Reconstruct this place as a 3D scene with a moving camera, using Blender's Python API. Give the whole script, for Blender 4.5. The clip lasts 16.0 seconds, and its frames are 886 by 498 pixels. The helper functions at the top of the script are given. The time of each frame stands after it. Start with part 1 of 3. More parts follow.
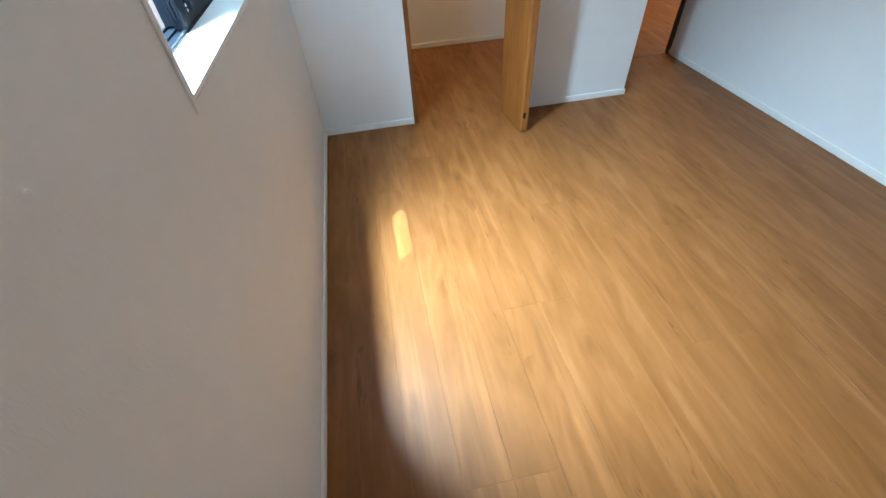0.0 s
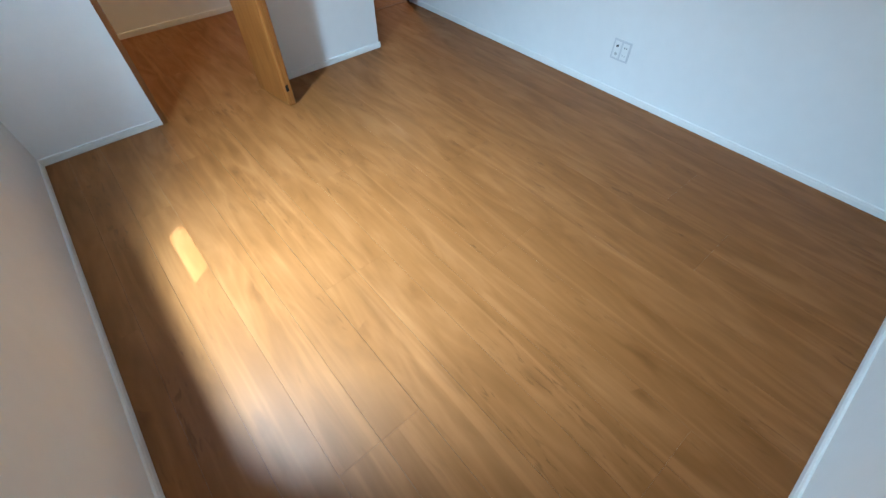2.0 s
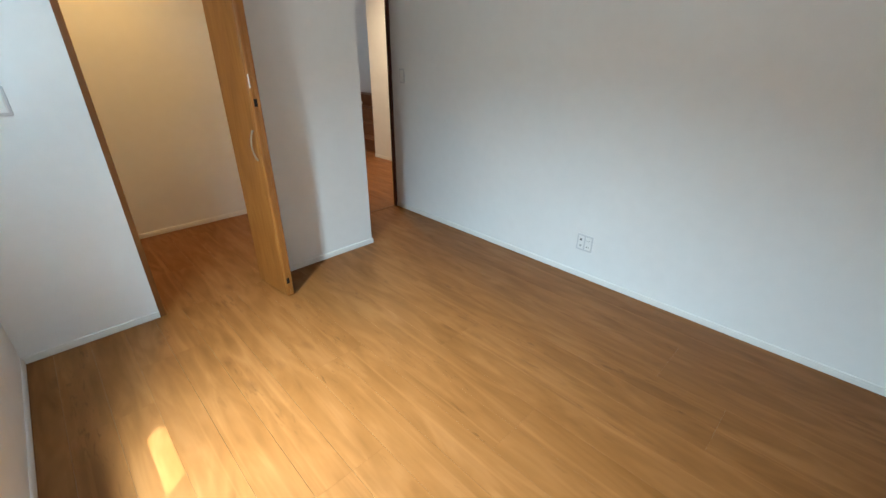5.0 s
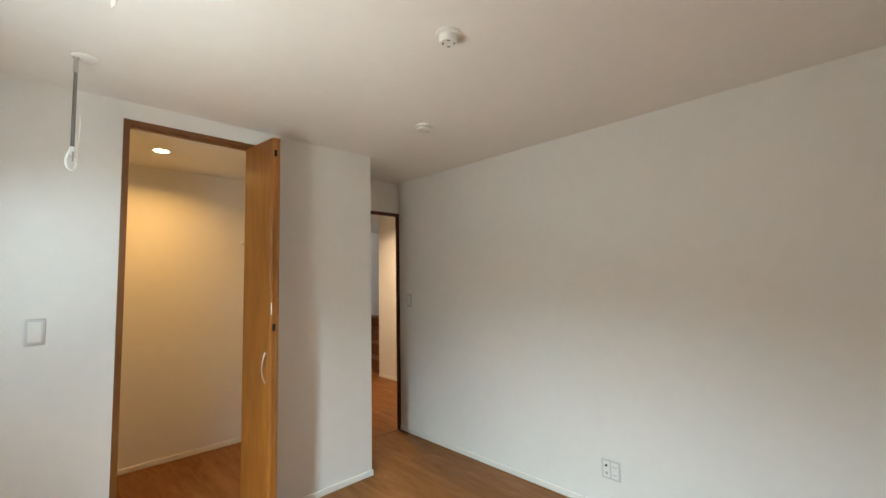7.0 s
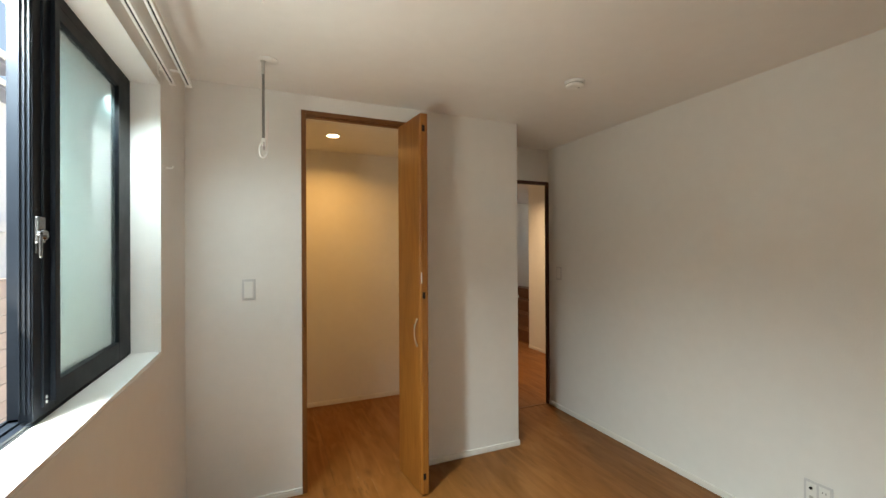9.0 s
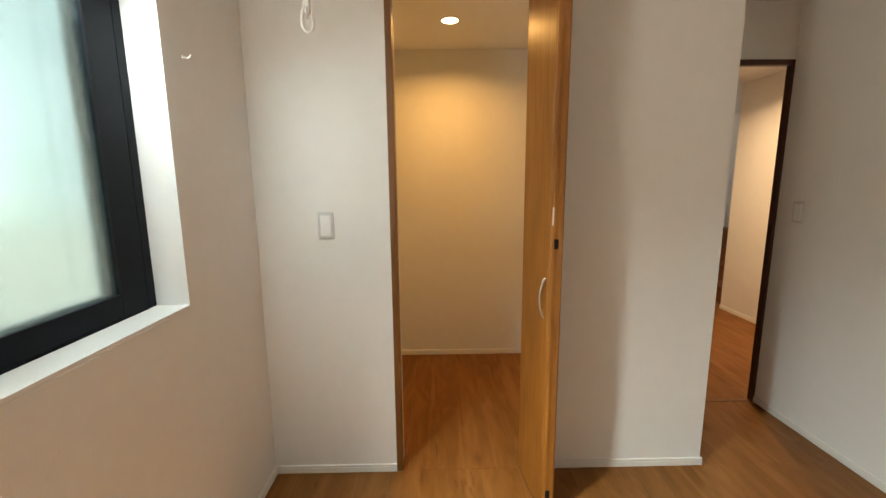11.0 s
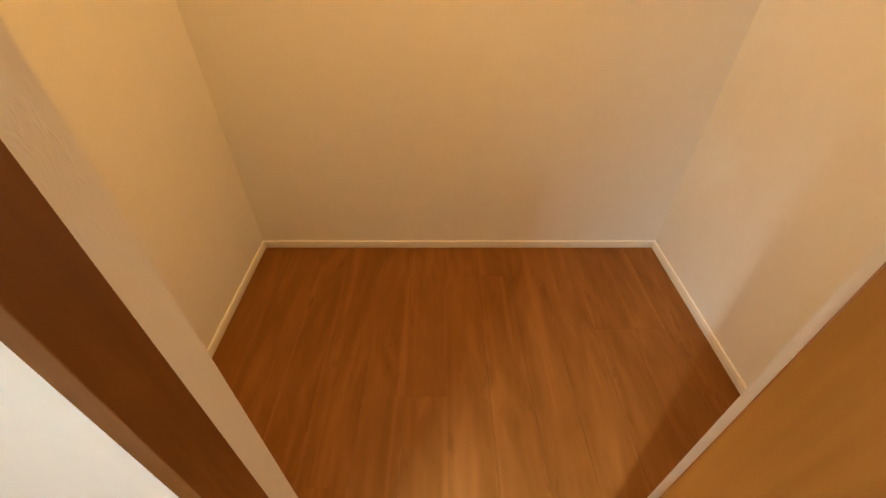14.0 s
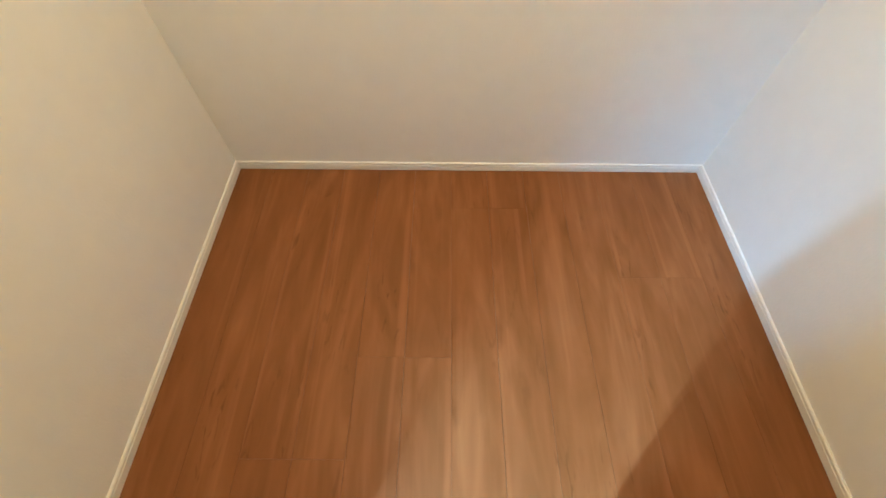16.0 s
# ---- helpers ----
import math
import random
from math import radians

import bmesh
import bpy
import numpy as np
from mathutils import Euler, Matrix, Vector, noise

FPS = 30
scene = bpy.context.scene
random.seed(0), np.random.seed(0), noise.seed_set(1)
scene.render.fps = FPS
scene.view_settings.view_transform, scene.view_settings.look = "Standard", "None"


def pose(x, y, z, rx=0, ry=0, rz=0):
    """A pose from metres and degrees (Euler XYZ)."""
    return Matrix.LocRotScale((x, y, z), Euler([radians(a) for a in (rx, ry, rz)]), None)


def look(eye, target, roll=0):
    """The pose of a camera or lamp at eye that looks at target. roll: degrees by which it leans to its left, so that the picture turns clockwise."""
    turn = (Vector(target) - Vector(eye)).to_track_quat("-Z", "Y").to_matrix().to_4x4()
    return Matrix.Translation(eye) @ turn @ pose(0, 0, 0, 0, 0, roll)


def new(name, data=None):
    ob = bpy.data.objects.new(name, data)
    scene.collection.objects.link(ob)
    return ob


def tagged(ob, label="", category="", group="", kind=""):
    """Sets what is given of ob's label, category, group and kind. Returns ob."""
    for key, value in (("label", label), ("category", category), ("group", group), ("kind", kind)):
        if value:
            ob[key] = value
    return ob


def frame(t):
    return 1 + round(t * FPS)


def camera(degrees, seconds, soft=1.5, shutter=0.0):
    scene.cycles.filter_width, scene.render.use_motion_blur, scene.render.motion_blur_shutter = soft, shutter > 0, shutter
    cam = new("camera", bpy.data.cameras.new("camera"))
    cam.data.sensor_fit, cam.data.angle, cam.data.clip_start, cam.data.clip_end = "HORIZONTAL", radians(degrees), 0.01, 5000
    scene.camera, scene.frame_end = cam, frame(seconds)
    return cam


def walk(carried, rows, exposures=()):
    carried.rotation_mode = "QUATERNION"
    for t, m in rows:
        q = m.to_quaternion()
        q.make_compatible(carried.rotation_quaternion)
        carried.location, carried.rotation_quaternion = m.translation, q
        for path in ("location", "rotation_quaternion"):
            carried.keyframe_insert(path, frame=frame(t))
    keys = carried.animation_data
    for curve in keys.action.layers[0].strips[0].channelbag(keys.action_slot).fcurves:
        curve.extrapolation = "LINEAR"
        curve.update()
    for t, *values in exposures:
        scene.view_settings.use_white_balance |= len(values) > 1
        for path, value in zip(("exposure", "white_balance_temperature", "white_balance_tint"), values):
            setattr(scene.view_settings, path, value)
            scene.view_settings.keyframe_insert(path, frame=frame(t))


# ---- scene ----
cam = camera(94.4, 16.0)
PATH = [
    (0, (0.345, -2.607, 1.374), (0.558, -1.206, -0.042), -3.8),
    (0.5, (0.412, -2.617, 1.379), (0.887, -1.351, -0.094), -3.1),
    (1, (0.446, -2.645, 1.366), (1.092, -1.497, -0.139), -2.4),
    (1.5, (0.464, -2.661, 1.361), (1.234, -1.619, -0.162), -1.1),
    (2, (0.475, -2.666, 1.355), (1.313, -1.684, -0.172), -0.2),
    (2.5, (0.486, -2.675, 1.356), (1.359, -1.718, -0.168), 0.1),
    (3, (0.486, -2.673, 1.355), (1.388, -1.716, -0.151), 0.4),
    (3.2, (0.484, -2.677, 1.351), (1.401, -1.706, -0.138), 0.4),
    (5.3, (0.359, -2.628, 1.443), (1.683, -1.29, 0.767), -0.0),
    (5.5, (0.343, -2.628, 1.442), (1.703, -1.263, 0.904), -0.3),
    (6, (0.329, -2.63, 1.443), (1.738, -1.228, 1.219), -0.5),
    (6.5, (0.325, -2.639, 1.44), (1.74, -1.226, 1.45), -0.9),
    (7, (0.331, -2.648, 1.449), (1.723, -1.22, 1.591), -1.0),
    (7.5, (0.337, -2.653, 1.443), (1.667, -1.171, 1.63), -1.0),
    (8, (0.341, -2.647, 1.444), (1.545, -1.058, 1.602), -0.7),
    (8.5, (0.357, -2.629, 1.447), (1.38, -0.913, 1.539), -0.5),
    (9, (0.416, -2.608, 1.457), (1.201, -0.768, 1.464), -0.3),
    (9.5, (0.496, -2.486, 1.469), (1.029, -0.56, 1.405), -0.3),
    (10, (0.567, -2.327, 1.479), (0.886, -0.357, 1.349), -0.3),
    (10.2, (0.623, -2.257, 1.453), (0.859, -0.276, 1.309), -0.5),
    (12.3, (0.914, -1.018, 1.404), (0.88, 0.818, 0.610), -0.5),
    (12.5, (0.9, -0.892, 1.383), (0.875, 0.917, 0.529), -0.5),
    (12.8, (0.89, -0.711, 1.384), (0.858, 1.052, 0.436), -0.8),
    (13, (0.89, -0.608, 1.379), (0.869, 1.119, 0.37), -0.6),
    (13.3, (0.904, -0.452, 1.371), (0.902, 1.216, 0.269), -0.4),
    (13.5, (0.919, -0.37, 1.365), (0.915, 1.26, 0.207), -0.3),
    (13.8, (0.936, -0.267, 1.362), (0.936, 1.286, 0.103), -0.1),
    (14, (0.918, -0.186, 1.35), (0.935, 1.33, 0.046), 0.4),
    (14.2, (0.902, -0.112, 1.341), (0.941, 1.36, -0.01), 0.7),
    (14.5, (0.89, 0.001, 1.336), (0.925, 1.395, -0.089), 1.1),
    (14.8, (0.902, 0.083, 1.330), (0.92, 1.404, -0.172), 0.7),
    (15, (0.912, 0.114, 1.318), (0.917, 1.387, -0.225), 0.4),
    (15.5, (0.914, 0.156, 1.306), (0.916, 1.327, -0.317), 0.5),
    (16, (0.919, 0.166, 1.305), (0.914, 1.238, -0.384), 0.3),
]
EXPOSURES = [(0.0, 1.50, 5050, -2), (3.2, 1.42, 4650, -3), (5.5, 1.50, 5850, -1), (7.5, 1.42, 6600, 2), (8.3, 1.3, 6850, 2), (9.0, 1.1, 7150, 3), (10.2, 1.17, 8000, 6), (12.3, 1.72, 6400, 4), (13.5, 1.82, 7300, 7), (14.0, 2.0, 7700, 7), (14.5, 2.4, 6500, 2), (15.0, 2.58, 5200, -2), (15.5, 2.64, 4450, -5), (16.0, 2.7, 4150, -6)]
SKY, SUN = 0.15, 5.0
CLOSET_WATTS, HALL_WATTS, LENS_GLOW = 3.7, 10.0, 5.0
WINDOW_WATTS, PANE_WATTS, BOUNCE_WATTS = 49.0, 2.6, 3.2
walk(cam, [(t, look(eye, target, roll)) for t, eye, target, roll in PATH], EXPOSURES)

# ---- world and large lights ----
SUN_WAY = Vector((-0.3285, -0.27, 1.0)).normalized()
world = bpy.data.worlds.new("world")
scene.world = world
world.use_nodes = True
wn = world.node_tree.nodes
sky = wn.new("ShaderNodeTexSky")
sky.sky_type, sky.sun_disc = "NISHITA", False
sky.dust_density, sky.air_density, sky.ozone_density = 5.0, 1.0, 1.0
sky.sun_elevation, sky.sun_rotation = math.asin(SUN_WAY.z), radians(225)
wn["Background"].inputs[1].default_value = SKY
world.node_tree.links.new(sky.outputs[0], wn["Background"].inputs[0])
sun = new("sun", bpy.data.lights.new("sun", "SUN"))
sun.data.energy, sun.data.angle, sun.data.color = SUN, radians(0.5), (1, 0.96, 0.90)
sun.matrix_world = look(SUN_WAY * 20, (0, 0, 0))


def downlamp(x, y, z, watts, spread, color=(1, 0.52, 0.16)):
    lamp = new("downlight_lamp", bpy.data.lights.new("downlight_lamp", "AREA"))
    lamp.data.shape, lamp.data.size, lamp.data.energy = "DISK", 0.085, watts
    lamp.data.color, lamp.data.spread = color, radians(spread)
    lamp.matrix_world = pose(x, y, z)


# added lamp for bright hazy sky over the window, gathered in its open half
sky_fill = new("window_sky_fill", bpy.data.lights.new("window_sky_fill", "AREA"))
sky_fill.data.shape, sky_fill.data.size, sky_fill.data.size_y = "RECTANGLE", 0.32, 0.12
sky_fill.data.energy, sky_fill.data.color = WINDOW_WATTS, (0.80, 0.92, 1.0)
sky_fill.matrix_world = look((-0.270, -1.47, 2.175), (0.58, -1.40, 0.0))

# added lamp before the frosted pane, in place of daylight scattered through it
pane_fill = new("pane_sky_fill", bpy.data.lights.new("pane_sky_fill", "AREA"))
pane_fill.data.shape, pane_fill.data.size, pane_fill.data.size_y = "RECTANGLE", 0.42, 0.05
pane_fill.data.energy, pane_fill.data.color = PANE_WATTS, (0.72, 0.88, 1.0)
pane_fill.matrix_world = look((-0.085, -0.80, 2.02), (0.45, -0.10, 0.50))
pane_fill.data.spread, sky_fill.data.spread = radians(125), radians(112)

# added lamp for daylight off sunlit ground and fence, in the window's open half
upward = new("window_bounce_fill", bpy.data.lights.new("window_bounce_fill", "AREA"))
upward.data.shape, upward.data.size, upward.data.size_y = "RECTANGLE", 0.38, 0.30
upward.data.energy, upward.data.color, upward.data.spread = BOUNCE_WATTS, (1.0, 0.98, 0.95), radians(140)
upward.matrix_world = look((-0.088, -1.52, 1.25), (1.10, -1.30, 2.40))

downlamp(0.91, 0.84, 2.392, CLOSET_WATTS, 150)
downlamp(3.25, 1.75, 2.392, HALL_WATTS, 150, (1, 0.66, 0.40))


# ---- materials ----
def mat(name, color, rough=0.5, metal=0.0, vary=0.0, scale=4.0, stretch=(1, 1, 1), bump=0.0, bump_scale=200.0, bump_stretch=(1, 1, 1), spread=0.0):
    """A surface whose colour and roughness drift at two scales, with fine relief; spread: how far single pieces differ."""
    m = bpy.data.materials.new(name)
    m.use_nodes = True
    n, l = m.node_tree.nodes, m.node_tree.links
    b = n["Principled BSDF"]
    b.inputs["Roughness"].default_value, b.inputs["Metallic"].default_value = rough, metal
    b.inputs["Base Color"].default_value = (*color, 1)
    geo = n.new("ShaderNodeNewGeometry")

    def noise_at(s, st, detail=4.0):
        mp = n.new("ShaderNodeMapping")
        mp.inputs["Scale"].default_value = [s * q for q in st]
        l.new(geo.outputs["Position"], mp.inputs["Vector"])
        t = n.new("ShaderNodeTexNoise")
        t.inputs["Scale"].default_value, t.inputs["Detail"].default_value = 1.0, detail
        l.new(mp.outputs[0], t.inputs["Vector"])
        return t.outputs["Fac"]

    if vary or spread:
        a, c = noise_at(scale, stretch), noise_at(scale * 9, stretch)
        add = n.new("ShaderNodeMath")
        add.operation = "ADD"
        l.new(a, add.inputs[0])
        l.new(c, add.inputs[1])
        rng = n.new("ShaderNodeMapRange")
        for k, v in zip(("From Min", "From Max", "To Min", "To Max"), (0.7, 1.3, 1 - vary, 1 + vary)):
            rng.inputs[k].default_value = v
        l.new(add.outputs[0], rng.inputs["Value"])
        val = rng.outputs[0]
        if spread:
            info, sp, mul = n.new("ShaderNodeObjectInfo"), n.new("ShaderNodeMapRange"), n.new("ShaderNodeMath")
            sp.inputs["To Min"].default_value, sp.inputs["To Max"].default_value = 1 - spread, 1 + spread
            l.new(info.outputs["Random"], sp.inputs["Value"])
            mul.operation = "MULTIPLY"
            l.new(val, mul.inputs[0])
            l.new(sp.outputs[0], mul.inputs[1])
            val = mul.outputs[0]
        mix = n.new("ShaderNodeVectorMath")
        mix.operation = "SCALE"
        mix.inputs[0].default_value = color
        l.new(val, mix.inputs["Scale"])
        l.new(mix.outputs[0], b.inputs["Base Color"])
        rr = n.new("ShaderNodeMapRange")
        rr.inputs["From Min"].default_value, rr.inputs["From Max"].default_value = 0.3, 0.7
        rr.inputs["To Min"].default_value, rr.inputs["To Max"].default_value = rough * 0.88, min(1, rough * 1.12)
        l.new(a, rr.inputs["Value"])
        l.new(rr.outputs[0], b.inputs["Roughness"])
    if bump:
        bp = n.new("ShaderNodeBump")
        bp.inputs["Strength"].default_value, bp.inputs["Distance"].default_value = 0.6, bump
        l.new(noise_at(bump_scale, bump_stretch, 3.0), bp.inputs["Height"])
        l.new(bp.outputs[0], b.inputs["Normal"])
    return m


def wood(name, stops, along, rough, size=1.0, knots=0.0, per_piece=True, coat=0.0):
    """Grained timber: along is the axis of the grain; stops are dark, middle and light colours."""
    m = bpy.data.materials.new(name)
    m.use_nodes = True
    n, l = m.node_tree.nodes, m.node_tree.links
    b = n["Principled BSDF"]
    b.inputs["Coat Weight"].default_value, b.inputs["Coat Roughness"].default_value = coat, 0.34
    geo, info = n.new("ShaderNodeNewGeometry"), n.new("ShaderNodeObjectInfo")
    shift = n.new("ShaderNodeVectorMath")
    shift.operation = "SCALE"
    shift.inputs[0].default_value = (3.7, 9.1, 5.3)
    if per_piece:
        l.new(info.outputs["Random"], shift.inputs["Scale"])
    else:
        shift.inputs["Scale"].default_value = 0.0
    place = n.new("ShaderNodeVectorMath")
    l.new(geo.outputs["Position"], place.inputs[0])
    l.new(shift.outputs[0], place.inputs[1])

    def coords(across, length, source=None):
        mp = n.new("ShaderNodeMapping")
        mp.inputs["Scale"].default_value = [(length if k == along else across) * size for k in range(3)]
        l.new(source or place.outputs[0], mp.inputs["Vector"])
        return mp.outputs[0]

    def tex(across, length, detail, warp=0.0, source=None):
        t = n.new("ShaderNodeTexNoise")
        t.inputs["Scale"].default_value, t.inputs["Detail"].default_value, t.inputs["Distortion"].default_value = 1.0, detail, warp
        l.new(coords(across, length, source), t.inputs["Vector"])
        return t.outputs["Fac"]

    def math_node(op, a, c):
        q = n.new("ShaderNodeMath")
        q.operation = op
        for k, v in enumerate((a, c)):
            if isinstance(v, (int, float)):
                q.inputs[k].default_value = v
            else:
                l.new(v, q.inputs[k])
        return q.outputs[0]

    if knots:
        broad, figure, fine = tex(5.5, 1.1, 3, 1.6, geo.outputs["Position"]), tex(10, 1.7, 2.5, 2.0), tex(80, 3, 2)
        shares = (0.52, 0.44, 0.04)
    else:
        broad, figure, fine = tex(7, 1.8, 3, 1.2), tex(13, 1.7, 4, 2.8), tex(110, 4, 3)
        shares = (0.5, 0.38, 0.12)
    h = math_node("ADD", math_node("MULTIPLY", broad, shares[0]), math_node("MULTIPLY", figure, shares[1]))
    h = math_node("ADD", h, math_node("MULTIPLY", fine, shares[2]))
    if per_piece:
        h = math_node("ADD", h, math_node("MULTIPLY", math_node("SUBTRACT", info.outputs["Random"], 0.5), 0.012))
    ramp = n.new("ShaderNodeValToRGB")
    e = ramp.color_ramp.elements
    e[0].position, e[1].position = 0.28, 0.74
    e[0].color, e[1].color = (*stops[0], 1), (*stops[2], 1)
    e.new(0.52).color = (*stops[1], 1)
    l.new(h, ramp.inputs[0])
    col = ramp.outputs[0]
    if knots:
        pale, streak = n.new("ShaderNodeMix"), n.new("ShaderNodeMapRange")
        pale.data_type = "RGBA"
        streak.inputs["From Min"].default_value, streak.inputs["From Max"].default_value = 0.58, 0.70
        streak.inputs["To Max"].default_value = 0.30
        l.new(tex(26, 0.40, 2, 0.3), streak.inputs["Value"])
        l.new(streak.outputs[0], pale.inputs["Factor"])
        l.new(col, pale.inputs["A"])
        pale.inputs["B"].default_value = (*[q * 1.18 for q in stops[2]], 1)
        col = pale.outputs["Result"]
    if knots:
        v = n.new("ShaderNodeTexVoronoi")
        v.inputs["Scale"].default_value = 1.0
        warp = n.new("ShaderNodeVectorMath")
        l.new(coords(7.0, 2.6), warp.inputs[0])
        wob = n.new("ShaderNodeTexNoise")
        wob.inputs["Scale"].default_value = 1.0
        l.new(coords(30, 14), wob.inputs["Vector"])
        ws = n.new("ShaderNodeVectorMath")
        ws.operation = "SCALE"
        ws.inputs["Scale"].default_value = 0.22
        l.new(wob.outputs["Color"], ws.inputs[0])
        l.new(ws.outputs[0], warp.inputs[1])
        l.new(warp.outputs[0], v.inputs["Vector"])
        near = n.new("ShaderNodeMapRange")
        near.inputs["From Min"].default_value, near.inputs["From Max"].default_value = 0.02, 0.20
        near.inputs["To Min"].default_value, near.inputs["To Max"].default_value = knots, 0.0
        l.new(v.outputs["Distance"], near.inputs["Value"])
        fleck, patch = n.new("ShaderNodeMapRange"), n.new("ShaderNodeMapRange")
        fleck.inputs["From Min"].default_value, fleck.inputs["From Max"].default_value = 0.57, 0.68
        l.new(tex(70, 11, 2, 0.8), fleck.inputs["Value"])
        patch.inputs["From Min"].default_value, patch.inputs["From Max"].default_value = 0.54, 0.66
        patch.inputs["To Max"].default_value = 0.50
        l.new(tex(7, 1.6, 2), patch.inputs["Value"])
        speck = n.new("ShaderNodeMix")
        speck.data_type = "RGBA"
        l.new(math_node("MULTIPLY", fleck.outputs[0], patch.outputs[0]), speck.inputs["Factor"])
        l.new(col, speck.inputs["A"])
        speck.inputs["B"].default_value = (stops[0][0] * 0.55, stops[0][1] * 0.5, stops[0][2] * 0.5, 1)
        col = speck.outputs["Result"]
        some = math_node("GREATER_THAN", tex(2.2, 1.3, 2), 0.5)
        dark = n.new("ShaderNodeMix")
        dark.data_type = "RGBA"
        l.new(math_node("MULTIPLY", near.outputs[0], some), dark.inputs["Factor"])
        l.new(col, dark.inputs["A"])
        dark.inputs["B"].default_value = (stops[0][0] * 0.62, stops[0][1] * 0.5, stops[0][2] * 0.45, 1)
        col = dark.outputs["Result"]
    l.new(col, b.inputs["Base Color"])
    rr = n.new("ShaderNodeMapRange")
    rr.inputs["From Min"].default_value, rr.inputs["From Max"].default_value = 0.3, 0.7
    rr.inputs["To Min"].default_value, rr.inputs["To Max"].default_value = rough * 1.15, rough * 0.88
    l.new(figure, rr.inputs["Value"])
    l.new(rr.outputs[0], b.inputs["Roughness"])
    bp = n.new("ShaderNodeBump")
    bp.inputs["Strength"].default_value, bp.inputs["Distance"].default_value = 0.25, 0.0006
    l.new(math_node("ADD", fine, figure), bp.inputs["Height"])
    l.new(bp.outputs[0], b.inputs["Normal"])
    return m


def wallpaper(name, color):
    """Vinyl wall covering with a fine trowelled emboss."""
    m = mat(name, color, 0.62, vary=0.018, scale=1.6)
    n, l = m.node_tree.nodes, m.node_tree.links
    b = n["Principled BSDF"]
    geo = n.new("ShaderNodeNewGeometry")
    mp = n.new("ShaderNodeMapping")
    mp.inputs["Scale"].default_value = (150, 150, 46)
    mp.inputs["Rotation"].default_value = (0.5, 0.35, 0.2)
    l.new(geo.outputs["Position"], mp.inputs["Vector"])
    t = n.new("ShaderNodeTexNoise")
    t.inputs["Scale"].default_value, t.inputs["Detail"].default_value, t.inputs["Distortion"].default_value = 1.0, 3.0, 0.9
    l.new(mp.outputs[0], t.inputs["Vector"])
    r = n.new("ShaderNodeMapRange")
    r.inputs["From Min"].default_value, r.inputs["From Max"].default_value = 0.52, 0.66
    l.new(t.outputs["Fac"], r.inputs["Value"])
    bp = n.new("ShaderNodeBump")
    bp.inputs["Strength"].default_value, bp.inputs["Distance"].default_value = 0.24, 0.0008
    l.new(r.outputs[0], bp.inputs["Height"])
    l.new(bp.outputs[0], b.inputs["Normal"])
    return m


def glass(name, color, rough):
    m = mat(name, color, rough)
    b = m.node_tree.nodes["Principled BSDF"]
    b.inputs["Transmission Weight"].default_value, b.inputs["IOR"].default_value = 1.0, 1.45
    if rough > 0.05:
        n, l = m.node_tree.nodes, m.node_tree.links
        geo, t, bp = n.new("ShaderNodeNewGeometry"), n.new("ShaderNodeTexNoise"), n.new("ShaderNodeBump")
        t.inputs["Scale"].default_value, t.inputs["Detail"].default_value = 90.0, 2.0
        l.new(geo.outputs["Position"], t.inputs["Vector"])
        bp.inputs["Strength"].default_value, bp.inputs["Distance"].default_value = 0.5, 0.001
        l.new(t.outputs["Fac"], bp.inputs["Height"])
        l.new(bp.outputs[0], b.inputs["Normal"])
    return m


def glow(name, color, strength):
    m = mat(name, (0.9, 0.9, 0.9), 0.4)
    b = m.node_tree.nodes["Principled BSDF"]
    b.inputs["Emission Color"].default_value, b.inputs["Emission Strength"].default_value = (*color, 1), strength
    return m


PAPER = wallpaper("white_wallpaper", (0.79, 0.785, 0.765))
CEILING_PAPER = wallpaper("ceiling_paper", (0.84, 0.83, 0.815))
FLOOR_WOOD = wood("floor_board", ((0.145, 0.054, 0.0095), (0.214, 0.0855, 0.0205), (0.284, 0.125, 0.039)), 1, 0.40, knots=0.5)
FLOOR_WOOD.node_tree.nodes["Principled BSDF"].inputs["Specular IOR Level"].default_value = 0.22
DOOR_WOOD = wood("honey_oak_veneer", ((0.170, 0.058, 0.009), (0.275, 0.103, 0.018), (0.375, 0.156, 0.032)), 2, 0.38, 0.8, per_piece=False, coat=0.15)
CASING_WOOD = wood("brown_casing_wood", ((0.120, 0.043, 0.009), (0.170, 0.063, 0.013), (0.215, 0.086, 0.020)), 2, 0.42, 1.0, per_piece=False)
DARK_WOOD = wood("dark_door_wood", ((0.045, 0.014, 0.008), (0.065, 0.022, 0.012), (0.09, 0.032, 0.018)), 2, 0.42, 1.0, per_piece=False)
STAIR_WOOD = wood("stair_wood", ((0.12, 0.045, 0.02), (0.17, 0.07, 0.03), (0.22, 0.1, 0.045)), 0, 0.4, per_piece=False)
SUBFLOOR = mat("joint_filler", (0.17, 0.075, 0.024), 0.8, vary=0.2)
SKIRTING = mat("white_skirting", (0.76, 0.745, 0.71), 0.45, vary=0.03, scale=6)
PLASTIC = mat("white_plastic", (0.78, 0.78, 0.76), 0.35, vary=0.02, scale=12)
PLATE = mat("switch_plate_plastic", (0.60, 0.60, 0.605), 0.35, vary=0.02, scale=12)
PLASTIC_GREY = mat("grey_plastic", (0.45, 0.45, 0.43), 0.4, vary=0.04, scale=20)
PLASTIC_BLACK = mat("black_plastic", (0.012, 0.012, 0.013), 0.4, vary=0.1, scale=30)
BLACK_ALU = mat("black_aluminium", (0.006, 0.008, 0.012), 0.45, 0.0, vary=0.12, scale=10, bump=0.0001, bump_scale=500)
